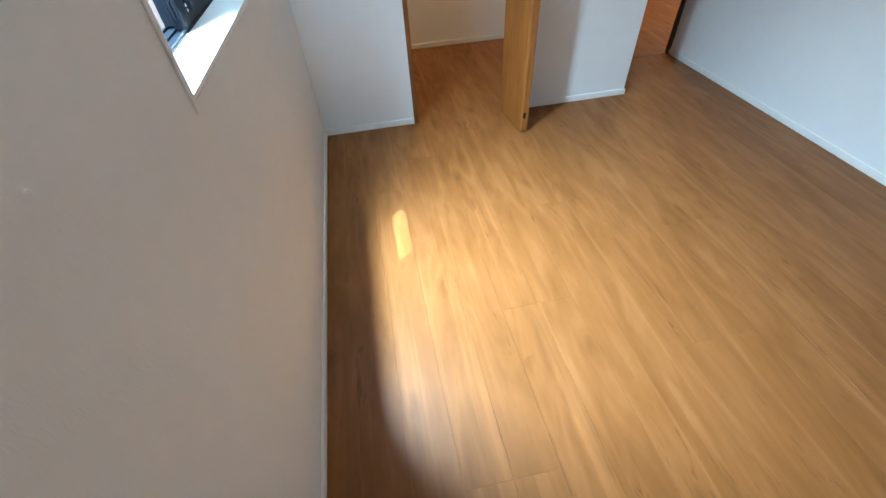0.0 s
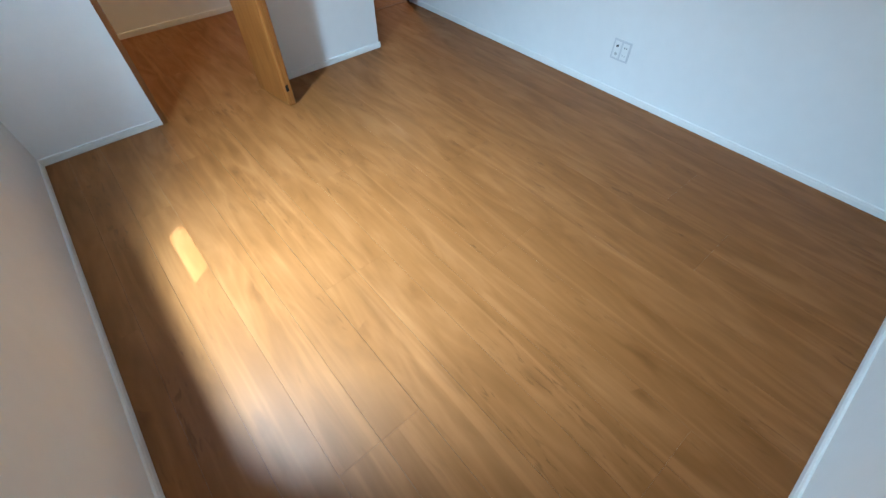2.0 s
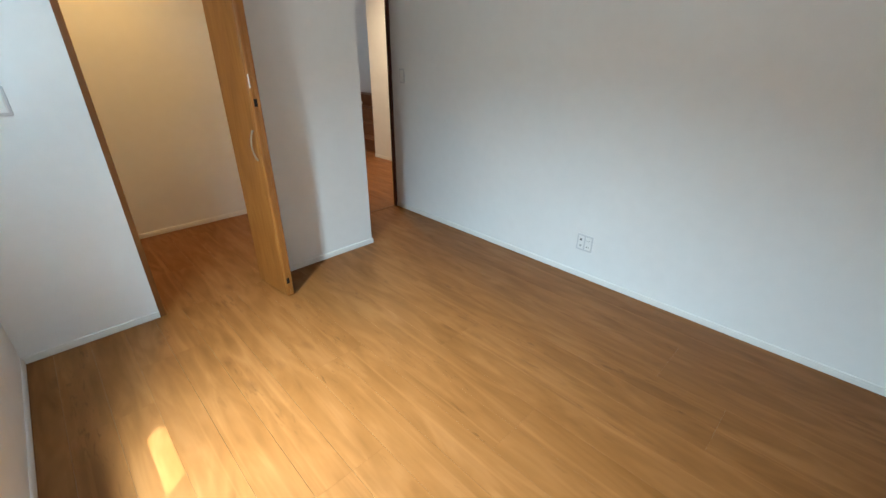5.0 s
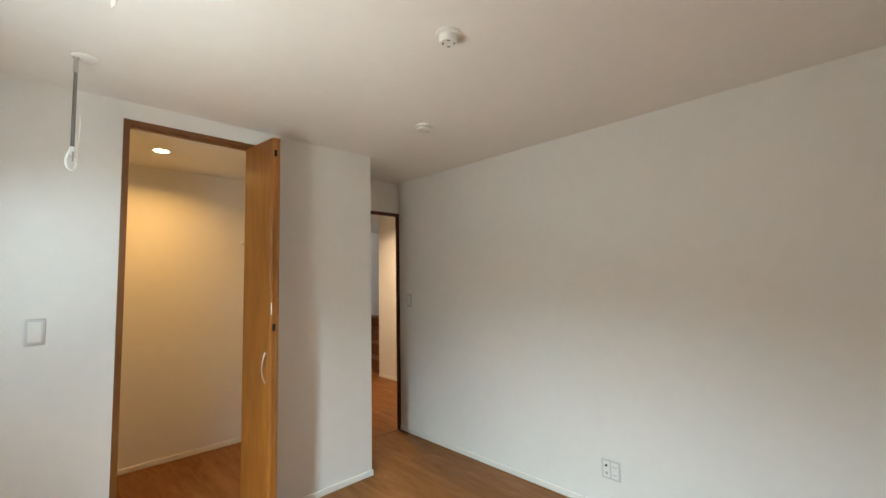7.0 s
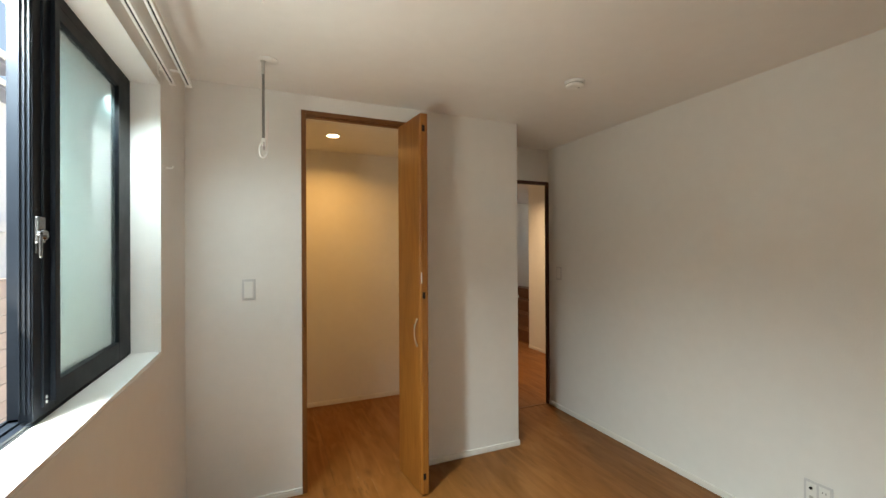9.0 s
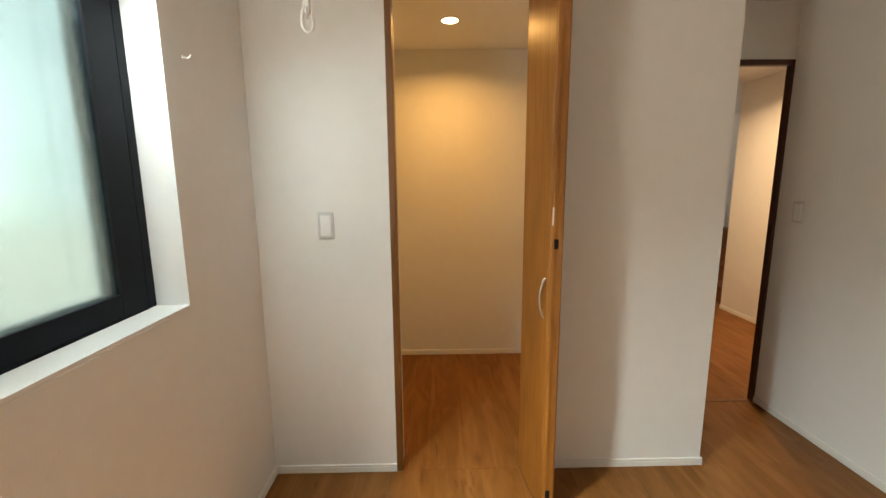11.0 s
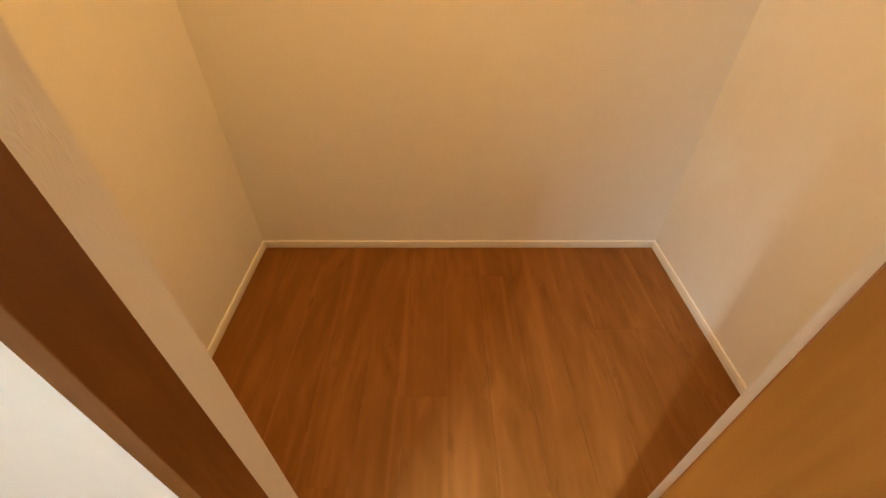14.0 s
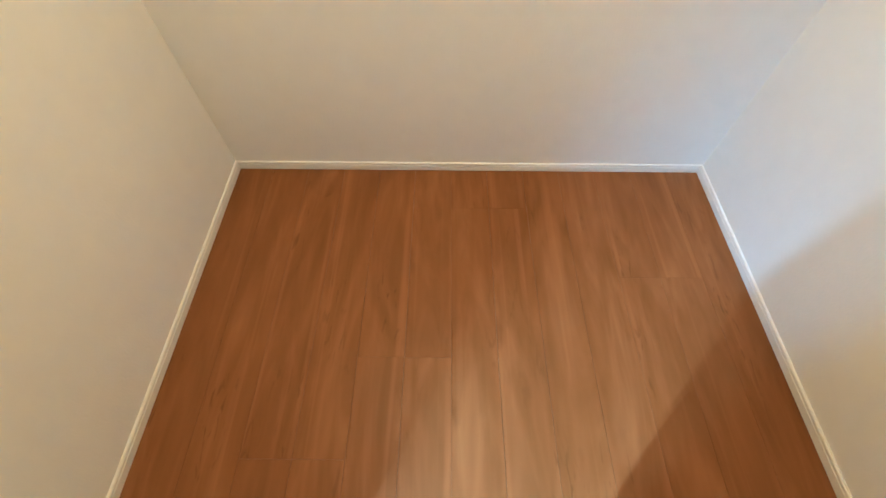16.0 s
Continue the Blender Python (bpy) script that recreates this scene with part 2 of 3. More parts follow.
for dull in (BLACK_ALU, PLASTIC_BLACK):
    dull.node_tree.nodes["Principled BSDF"].inputs["Specular IOR Level"].default_value = 0.10
DARK_STEEL = mat("grey_steel_rod", (0.26, 0.26, 0.255), 0.35, 0.8, vary=0.06, scale=20)
STEEL = mat("brushed_steel", (0.55, 0.55, 0.54), 0.32, 1.0, vary=0.06, scale=20)
CHROME = mat("worn_chrome", (0.20, 0.21, 0.225), 0.25, 1.0, vary=0.08, scale=25)
CREAM_METAL = mat("satin_nickel", (0.50, 0.455, 0.39), 0.36, 0.75, vary=0.05, scale=20)
SILL_WHITE = mat("white_sill_board", (0.82, 0.81, 0.79), 0.4, vary=0.02, scale=5)
LABEL_WHITE = mat("paper_label", (0.78, 0.72, 0.70), 0.6, vary=0.03, scale=30)
INK = mat("grey_print", (0.35, 0.30, 0.30), 0.7)
FROST = glass("frosted_glass", (0.80, 0.97, 0.96), 0.20)
FROST.node_tree.nodes["Principled BSDF"].inputs["Coat Weight"].default_value = 1.0
FROST.node_tree.nodes["Principled BSDF"].inputs["Coat Roughness"].default_value = 0.04
fn, fl = FROST.node_tree.nodes, FROST.node_tree.links
veil, veil_mix = fn.new("ShaderNodeBsdfTranslucent"), fn.new("ShaderNodeMixShader")
veil.inputs["Color"].default_value = (0.80, 0.90, 0.90, 1)
veil_mix.inputs[0].default_value = 0.05
fl.new(fn["Principled BSDF"].outputs[0], veil_mix.inputs[1])
fl.new(veil.outputs[0], veil_mix.inputs[2])
fl.new(veil_mix.outputs[0], fn["Material Output"].inputs["Surface"])
PANE = glass("clear_glass", (0.97, 0.98, 0.98), 0.0)
LENS = glow("lamp_lens", (1, 0.80, 0.52), LENS_GLOW)
FENCE_MAT = mat("beige_fence_board", (0.36, 0.300, 0.285), 0.65, vary=0.07, scale=3, stretch=(1, 0.3, 8), bump=0.0008, bump_scale=60, bump_stretch=(1, 0.1, 3), spread=0.06)
SIDING = mat("blue_grey_siding", (0.58, 0.605, 0.69), 0.6, vary=0.05, scale=2, bump=0.0006, bump_scale=40, spread=0.03)
WHITE_WALL = mat("white_render_wall", (0.78, 0.79, 0.82), 0.7, vary=0.04, scale=1.5, bump=0.001, bump_scale=60)
ROOF_MAT = mat("grey_roof_sheet", (0.22, 0.23, 0.27), 0.5, vary=0.08, scale=2, bump=0.001, bump_scale=30)
WHITE_PAINT = mat("white_metal_paint", (0.8, 0.8, 0.8), 0.4, vary=0.03, scale=8)
GROUND_MAT = mat("gravel_ground", (0.60, 0.585, 0.56), 0.9, vary=0.25, scale=2.5, bump=0.01, bump_scale=45)
LEAF = mat("leaf_green", (0.16, 0.26, 0.05), 0.5, vary=0.2, scale=14, spread=0.2)
STEM = mat("green_stem", (0.10, 0.10, 0.04), 0.7, vary=0.2, scale=20)


# ---- mesh helpers ----
def box(bm, x0, y0, z0, x1, y1, z1, m=None):
    vs = [bm.verts.new((x, y, z)) for x in (x0, x1) for y in (y0, y1) for z in (z0, z1)]
    if m is not None:
        for v in vs:
            v.co = m @ v.co
    for f in ((0, 1, 3, 2), (4, 6, 7, 5), (0, 4, 5, 1), (2, 3, 7, 6), (0, 2, 6, 4), (1, 5, 7, 3)):
        bm.faces.new([vs[k] for k in f])
    return vs


def boxes(*rows, m=None, bevel=0.0, segments=2):
    bm = bmesh.new()
    for r in rows:
        box(bm, *r, m=m)
    bmesh.ops.recalc_face_normals(bm, faces=bm.faces)
    if bevel:
        bmesh.ops.bevel(bm, geom=list(bm.edges), offset=bevel, segments=segments, profile=0.5, affect="EDGES")
    return bm


def lathe(rings, n=32, m=None, bm=None):
    """Turned shape round z from (radius, height) rings, closed at both ends."""
    bm = bm or bmesh.new()
    rows = []
    for r, z in rings:
        row = [bm.verts.new((r * math.cos(a), r * math.sin(a), z)) for a in (2 * math.pi * k / n for k in range(n))]
        if m is not None:
            for v in row:
                v.co = m @ v.co
        rows.append(row)
    for a, c in zip(rows, rows[1:]):
        for k in range(n):
            bm.faces.new((a[k], a[(k + 1) % n], c[(k + 1) % n], c[k]))
    bm.faces.new(rows[0][::-1])
    bm.faces.new(rows[-1])
    bmesh.ops.recalc_face_normals(bm, faces=bm.faces)
    return bm


def tube(points, radius, n=10, flat=1.0, closed=False):
    """A round bar along points; radius may be a number or a function of the share along it."""
    bm, rows, count = bmesh.new(), [], len(points)
    for k, p in enumerate(points):
        p = Vector(p)
        a = Vector(points[(k - 1) % count if closed else max(k - 1, 0)])
        c = Vector(points[(k + 1) % count if closed else min(k + 1, count - 1)])
        way = (c - a).normalized()
        side = way.cross(Vector((0.13, 0.93, 0.31))).normalized()
        up = side.cross(way)
        r = radius(k / (count - 1)) if callable(radius) else radius
        rows.append([bm.verts.new(p + r * (math.cos(t) * side + flat * math.sin(t) * up)) for t in (2 * math.pi * q / n for q in range(n))])
    for k in range(count if closed else count - 1):
        a, c = rows[k], rows[(k + 1) % count]
        for q in range(n):
            bm.faces.new((a[q], a[(q + 1) % n], c[(q + 1) % n], c[q]))
    if not closed:
        bm.faces.new(rows[0][::-1])
        bm.faces.new(rows[-1])
    bmesh.ops.recalc_face_normals(bm, faces=bm.faces)
    return bm


def part(name, bm, material, parent=None, label="", smooth=False):
    data = bpy.data.meshes.new(name)
    bm.to_mesh(data)
    bm.free()
    data.materials.append(material)
    if smooth:
        data.shade_smooth()
        data.set_sharp_from_angle(angle=radians(40))
    ob = new(name, data)
    if parent is not None:
        ob.parent = parent
    if label:
        ob["label"] = label
    return ob


def empty(name, label, category, m=None, group="", kind=""):
    ob = new(name)
    ob.empty_display_size = 0.1
    if m is not None:
        ob.matrix_world = m
    return tagged(ob, label, category, group, kind)


def setting(name, bm, material, label, category):
    return tagged(part(name, bm, material), label, category, kind="structure")


# ---- plan in metres ----
W, BACK, TOP = 2.868, -3.152, 2.405
BLOCK = 2.135
PASS = 0.58
CL, CR, CB, T = 0.035, 2.005, 1.402, 0.12
WIN = (-1.742, -0.546, 1.038, 2.163)
OUT = -0.17
DOOR_L, DOOR_R, DOOR_T = 0.630, 1.348, 2.283
HALL_X, HALL_Y = 4.0, 2.53

setting("wall_window", boxes(
    (OUT, BACK - 0.12, -0.5, 0, WIN[0], 3.2), (OUT, WIN[1], -0.5, 0, 1.55, 3.2),
    (OUT, WIN[0], -0.5, 0, WIN[1], WIN[2] - 0.012), (OUT, WIN[0], WIN[3], 0, WIN[1], 3.2)),
    PAPER, "white papered outer wall with a deep window opening", "wall")
setting("wall_closet_front", boxes(
    (0, 0, 0, DOOR_L - 0.001, T, TOP), (DOOR_R + 0.001, 0, 0, BLOCK, T, TOP), (DOOR_L - 0.001, 0, DOOR_T + 0.001, DOOR_R + 0.001, T, TOP)),
    PAPER, "white papered wall with a tall closet doorway", "wall")
setting("wall_closet_left", boxes((0, T, 0, CL, CB, TOP)), PAPER, "white papered side wall of the closet", "wall")
setting("wall_closet_back", boxes((0, CB, 0, BLOCK, CB + 0.12, TOP)), PAPER, "white papered back wall of the closet", "wall")
setting("wall_closet_side", boxes((CR, T, 0, BLOCK, CB, TOP)), PAPER, "white papered wall between closet and passage", "wall")
setting("wall_right", boxes((W, BACK - 0.12, 0, W + 0.12, PASS, TOP)), PAPER, "long plain white papered wall", "wall")
setting("wall_back", boxes((0, BACK - 0.12, 0, W, BACK, TOP)), PAPER, "plain white papered wall behind the walker", "wall")
PD_L, PD_R, PD_T = 2.165, 2.849, 2.070
setting("wall_passage", boxes(
    (BLOCK, PASS, PD_T + 0.031, W + 0.12, PASS + 0.036, TOP), (W, PASS, 0, HALL_X + 0.12, PASS + 0.036, TOP), (BLOCK, PASS, 0, PD_L - 0.03, PASS + 0.036, TOP)),
    PAPER, "short white wall over the bedroom doorway", "wall")
setting("wall_hall_right", boxes((HALL_X, PASS + 0.036, 0, HALL_X + 0.12, HALL_Y, TOP)), PAPER, "white papered hall wall in warm lamplight", "wall")
setting("wall_hall_far", boxes((BLOCK, 4.4, 0, 6.0, 4.52, TOP)), PAPER, "white papered wall beyond the stairs", "wall")
setting("wall_hall_left", boxes((BLOCK - 0.12, CB + 0.12, 0, BLOCK, 4.4, TOP)), PAPER, "white papered hall wall", "wall")
setting("wall_stair", boxes((HALL_X + 0.12, HALL_Y - 0.12, 0, 6.0, HALL_Y, TOP), (6.0, HALL_Y - 0.12, 0, 6.12, 4.52, 1.0), (6.0, HALL_Y - 0.12, 1.0, 6.12, 2.9, 2.2), (6.0, 4.1, 1.0, 6.12, 4.52, 2.2), (6.0, HALL_Y - 0.12, 2.2, 6.12, 4.52, TOP)), PAPER, "white papered wall beside the stairs", "wall")
setting("ceiling", boxes(
    (0, BACK, TOP, W, 0, TOP + 0.1), (BLOCK, 0, TOP, W, PASS, TOP + 0.1), (0, 0, TOP, BLOCK, CB + 0.12, TOP + 0.1), (BLOCK, PASS, TOP, 6.12, 4.52, TOP + 0.1)),
    CEILING_PAPER, "plain white papered ceiling", "ceiling")


# ---- baseboards ----
def baseboard(a, c, side, label="slim white moulded baseboard"):
    """A skirting run from a to c on the plan; side: the way it faces."""
    a, c, s = Vector((*a, 0)), Vector((*c, 0)), Vector((*side, 0))
    profile = [(0, 0.001), (0.009, 0.001), (0.009, 0.026), (0.0072, 0.028), (0.0072, 0.030), (0.0085, 0.032), (0.0085, 0.037), (0.006, 0.040), (0, 0.040)]
    bm = bmesh.new()
    ends = [[bm.verts.new(e + s * d + Vector((0, 0, z))) for d, z in profile] for e in (a, c)]
    for k in range(len(profile)):
        q = (k + 1) % len(profile)
        bm.faces.new((ends[0][k], ends[0][q], ends[1][q], ends[1][k]))
    bm.faces.new(ends[0])
    bm.faces.new(ends[1][::-1])
    bmesh.ops.recalc_face_normals(bm, faces=bm.faces)
    return setting("baseboard", bm, SKIRTING, label, "baseboard")


baseboard((0, BACK), (0, -0.009), (1, 0))
baseboard((0, 0), (0.602, 0), (0, -1))
baseboard((1.377, 0), (BLOCK + 0.009, 0), (0, -1))
baseboard((BLOCK, 0), (BLOCK, PASS), (1, 0))
baseboard((W, BACK), (W, PASS - 0.004), (-1, 0))
baseboard((0.009, BACK), (W - 0.009, BACK), (0, 1))
baseboard((CL, T), (CL, CB - 0.009), (1, 0))
baseboard((CR, T), (CR, CB - 0.009), (-1, 0))
baseboard((CL, CB), (CR, CB), (0, -1))
baseboard((CL + 0.009, T), (DOOR_L - 0.002, T), (0, 1))
baseboard((DOOR_R + 0.002, T), (CR - 0.009, T), (0, 1))
baseboard((HALL_X, PASS + 0.04), (HALL_X, HALL_Y), (-1, 0))

# ---- closet doorway ----
closet_frame = empty("closet_door_frame", "brown wood-grain casing of the closet doorway", "door frame", kind="structure")
part("jamb", boxes((0.602, -0.004, 0, DOOR_L, 0.068, 2.312), bevel=0.0015), CASING_WOOD, closet_frame)
part("jamb", boxes((DOOR_R, -0.004, 0, 1.376, 0.068, 2.312), bevel=0.0015), CASING_WOOD, closet_frame)
part("head", boxes((DOOR_L + 0.0005, -0.002, DOOR_T, DOOR_R - 0.0005, 0.068, 2.312), bevel=0.0015), CASING_WOOD, closet_frame)
part("track", boxes((DOOR_L + 0.002, 0.008, DOOR_T - 0.012, DOOR_R - 0.002, 0.034, DOOR_T - 0.0005)), CASING_WOOD, closet_frame, "brown guide track")

FOLD = empty("folding_door", "honey oak two-leaf folding door, folded open", "door", pose(1.30, 0.0, 0))


def leaf_pose(x0, y0, x1, y1):
    return pose(x0, y0, 0, 0, 0, math.degrees(math.atan2(y1 - y0, x1 - x0)))


LEAF_Z0, LEAF_Z1, LEAF_T, LEAF_W = 0.010, 2.274, 0.0225, 0.338
inv = Matrix.Translation((-1.30, 0, 0))


def door_leaf(m, label):
    """One leaf along local x, with rounded long edges and a shallow groove beside each."""
    prof = [(0, 0.004), (0.004, 0), (LEAF_W - 0.024, 0), (LEAF_W - 0.021, 0.0025), (LEAF_W - 0.018, 0), (LEAF_W - 0.008, 0), (LEAF_W - 0.002, 0.003), (LEAF_W, 0.009), (LEAF_W, LEAF_T), (0, LEAF_T)]
    bm = bmesh.new()
    ends = [[bm.verts.new(inv @ (m @ Vector((x, y, z)))) for x, y in prof] for z in (LEAF_Z0, LEAF_Z1)]
    for k in range(len(prof)):
        q = (k + 1) % len(prof)
        bm.faces.new((ends[0][k], ends[0][q], ends[1][q], ends[1][k]))
    bm.faces.new(ends[0][::-1])
    bm.faces.new(ends[1])
    bmesh.ops.recalc_face_normals(bm, faces=bm.faces)
    return part("leaf", bm, DOOR_WOOD, FOLD, label)


# leaf with the handle: its room face looks towards the window
lm_b = leaf_pose(1.213, 0.0145, 1.2505, -0.3215)
leaf_b = door_leaf(lm_b, "honey oak leaf with a bow handle")
lm_a = leaf_pose(1.328, 0.0145, 1.2955, -0.3215) @ Matrix.Diagonal((1, -1, 1, 1))
leaf_a = door_leaf(lm_a, "honey oak leaf hung on the jamb")
arc = [(LEAF_W - 0.053, -0.022 * math.sin(math.pi * k / 16) ** 0.75 - 0.001, 0.880 + 0.166 * k / 16) for k in range(17)]
part("handle", tube([inv @ (lm_b @ Vector(p)) for p in arc], lambda s: 0.0036 + 0.0025 * abs(2 * s - 1) ** 2, 10), CREAM_METAL, leaf_b, "cream satin metal bow handle", True)
for hz in (0.115, 1.19, 2.185):
    part("hinge", boxes((LEAF_W - 0.004, 0.008, hz - 0.019, LEAF_W + 0.0025, 0.026, hz + 0.019), m=inv @ lm_b, bevel=0.001), PLASTIC_BLACK, leaf_b, "black plastic hinge")
part("sticker", boxes((LEAF_W - 0.0115, 0.0012, 1.262, LEAF_W - 0.0012, 0.006, 1.330), m=inv @ lm_b), LABEL_WHITE, leaf_b, "white paper caution sticker")
part("printed_line", boxes((LEAF_W - 0.0085, 0.0008, 1.272, LEAF_W - 0.0068, 0.0052, 1.318), m=inv @ lm_b), INK, leaf_b)
part("pivot", lathe([(0.005, 0.0), (0.005, 0.0105)], 12, inv @ pose(1.316, 0.004, 0)), STEEL, leaf_a)
part("pivot", lathe([(0.005, 2.272), (0.005, 2.282)], 12, inv @ pose(1.316, 0.004, 0)), STEEL, leaf_a)
part("guide_pin", lathe([(0.005, 2.272), (0.005, 2.2735)], 12, inv @ pose(1.225, 0.008, 0)), STEEL, leaf_b)

# ---- bedroom doorway ----
bed_frame = empty("bedroom_door_frame", "dark brown wooden casing of the bedroom doorway", "door frame", kind="structure")
part("jamb", boxes((PD_R, PASS - 0.004, 0, W - 0.001, PASS + 0.034, PD_T + 0.03), bevel=0.0015), DARK_WOOD, bed_frame)
part("jamb", boxes((BLOCK + 0.001, PASS - 0.004, 0, PD_L, PASS + 0.034, PD_T + 0.03), bevel=0.0015), DARK_WOOD, bed_frame)
part("head", boxes((PD_L + 0.0005, PASS - 0.003, PD_T, PD_R - 0.0005, PASS + 0.034, PD_T + 0.03), bevel=0.0015), DARK_WOOD, bed_frame)
part("threshold", boxes((PD_L, PASS + 0.002, 0.0005, PD_R, PASS + 0.032, 0.004), bevel=0.001), CASING_WOOD, bed_frame)
dm = pose(PD_L + 0.006, PASS + 0.040, 0, 0, 0, 31)
bed_door = empty("bedroom_door", "dark brown wooden door standing ajar into the hall", "door", dm)
part("leaf", boxes((0, 0, 0.008, 0.690, 0.034, PD_T - 0.004), bevel=0.002), DARK_WOOD, bed_door)
rose_m = pose(0.64, -0.0005, 0.99, 90, 0, 0)
part("handle_rose", lathe([(0.024, 0), (0.024, 0.006), (0.02, 0.009)], 24, rose_m), STEEL, bed_door, "steel handle plate", True)
part("lever", tube([(0.64, -0.008, 0.99), (0.64, -0.045, 0.99), (0.63, -0.052, 0.99), (0.52, -0.052, 0.99)], 0.009, 12), STEEL, bed_door, "steel lever handle", True)

# ---- window ----
Y0, Y1, Z0, Z1 = WIN
window = empty("window_1", "black aluminium sliding window with frosted panes, slid half open", "window", pose(-0.13, -1.16, 1.04), kind="structure")
wi = Matrix.Translation((0.13, 1.16, -1.04))


def wpart(name, rows, material, parent=None, label="", bevel=0.0015):
    return part(name, boxes(*rows, m=wi, bevel=bevel), material, parent or window, label)


FX0, FX1 = OUT - 0.01, -0.106
wpart("window_frame", ((FX0, Y0, Z0, FX1, Y0 + 0.036, Z1),), BLACK_ALU)
wpart("window_frame", ((FX0, Y1 - 0.036, Z0, FX1, Y1, Z1),), BLACK_ALU)
wpart("window_frame", ((FX0, Y0 + 0.0365, Z0 - 0.010, FX1, Y1 - 0.0365, Z0 + 0.006),), BLACK_ALU)
wpart("window_frame", ((FX0, Y0 + 0.0365, Z1 - 0.034, FX1, Y1 - 0.0365, Z1),), BLACK_ALU)
for rx in (-0.110, -0.136, -0.166):
    wpart("track_rib", ((rx - 0.002, Y0 + 0.037, Z0 + 0.0062, rx + 0.002, Y1 - 0.037, Z0 + 0.012),), BLACK_ALU, bevel=0)


def sash(x, ya, yb, left, right, label):
    """A sliding sash at depth x between ya and yb: rails, stiles of the widths given and one frosted pane."""
    za, zb, d = Z0 + 0.0125, Z1 - 0.037, 0.014
    s = wpart("sash", ((x - d, ya, za, x + d, ya + left, zb), (x - d, yb - right, za, x + d, yb, zb),
                       (x - d, ya + left + 0.0005, za, x + d, yb - right - 0.0005, za + 0.0635), (x - d, ya + left + 0.0005, zb - 0.036, x + d, yb - right - 0.0005, zb)), BLACK_ALU, label=label)
    wpart("pane", ((x - 0.002, ya + left - 0.004, za + 0.0595, x + 0.002, yb - right + 0.004, zb - 0.032),), FROST, s, "frosted glass pane", 0)
    for y in (ya + left - 0.003, yb - right - 0.002):
        wpart("bead", ((x + d - 0.0040, y, za + 0.0615, x + d + 0.001, y + 0.004, zb - 0.034),), PLASTIC_BLACK, s, "black glazing bead", 0)
    return s


inner = sash(-0.118, -1.314, Y1 - 0.040, 0.114, 0.104, "black sash with frosted glass")
outer_sash = sash(-0.152, -1.283, Y1 - 0.100, 0.060, 0.050, "black sash slid open behind the other")
wpart("stile_ridge", ((-0.1035, -1.232, Z0 + 0.034, -0.092, -1.2035, Z1 - 0.040),), BLACK_ALU, inner, "black raised stile edge")
for k in range(4):
    wpart("ridge", ((-0.137 + 0.0105 * k, -1.288 + 0.004 * k, Z0 + 0.034, -0.1305 + 0.0105 * k, -1.2815 + 0.004 * k, Z1 - 0.038),), BLACK_ALU, outer_sash, "black weather-strip ridge", 0.001)
for k in range(3):
    wpart("rib", ((-0.1305 + 0.0095 * k, -1.3185, Z0 + 0.034, -0.1265 + 0.0095 * k, -1.3142, Z1 - 0.040),), BLACK_ALU, inner, "black raised rib", 0.0008)
lock = wpart("lock", ((-0.1035, -1.312, 1.480, -0.094, -1.276, 1.545),), CHROME, inner, "chrome crescent window lock", 0.003)
part("cam", lathe([(0.014, 0), (0.014, 0.005), (0.010, 0.010), (0.006, 0.011)], 24, wi @ pose(-0.094, -1.296, 1.500, 0, 90, 0)), CHROME, lock, smooth=True)
part("lever", boxes((-0.088, -1.329, 1.444, -0.082, -1.320, 1.508), (-0.093, -1.329, 1.498, -0.082, -1.300, 1.508), m=wi, bevel=0.003), CHROME, lock, "chrome lever")
wpart("lock_base", ((-0.1035, -1.308, 1.455, -0.098, -1.278, 1.4795),), PLASTIC_BLACK, lock, "black lock base")
for sz in (1.078, 1.090):
    part("screw", lathe([(0.0045, 0), (0.0035, 0.002)], 12, wi @ pose(-0.1035, -1.250, sz, 0, 90, 0)), STEEL, inner, smooth=True)
wpart("track_clip", ((-0.1285, -1.62, Z0 + 0.0062, -0.1125, -1.50, Z0 + 0.013),), PLASTIC_GREY, label="grey plastic track clip")
setting("window_sill", boxes((-0.1055, Y0, Z0 - 0.0115, -0.001, Y1, Z0), bevel=0.001), SILL_WHITE, "bright white window sill board", "window sill")
setting("trim", boxes((0.0002, Y0 - 0.020, Z0 - 0.028, 0.005, Y0 - 0.001, Z1 + 0.012), bevel=0.0015), SILL_WHITE, "slim white edge trim of the window opening", "trim")
setting("window_hood", boxes((-0.312, Y0 - 0.1, 2.205, OUT - 0.0005, Y1 + 0.1, 2.225), bevel=0.003), WHITE_PAINT, "slim metal hood over the window outside", "hood")

# window out of view, added to brighten the wall beyond the stairs
stair_window = empty("window_2", "unseen stair window, added to let in daylight", "window", pose(6.06, 3.5, 1.6), kind="structure")
for row in ((-0.03, -0.6, -0.6, 0.03, -0.56, 0.6), (-0.03, 0.56, -0.6, 0.03, 0.6, 0.6), (-0.03, -0.5595, -0.6, 0.03, 0.5595, -0.56), (-0.03, -0.5595, 0.56, 0.03, 0.5595, 0.6)):
    part("window_frame", boxes(row, bevel=0.002), BLACK_ALU, stair_window)
part("pane", boxes((-0.002, -0.56, -0.56, 0.002, 0.56, 0.56)), PANE, stair_window).visible_shadow = False

# ---- curtain rail ----
rail = empty("curtain_rail", "white double curtain rail on wall brackets above the window", "curtain rail", pose(0, -1.18, 2.2))
ri = Matrix.Translation((0, 1.18, -2.2))


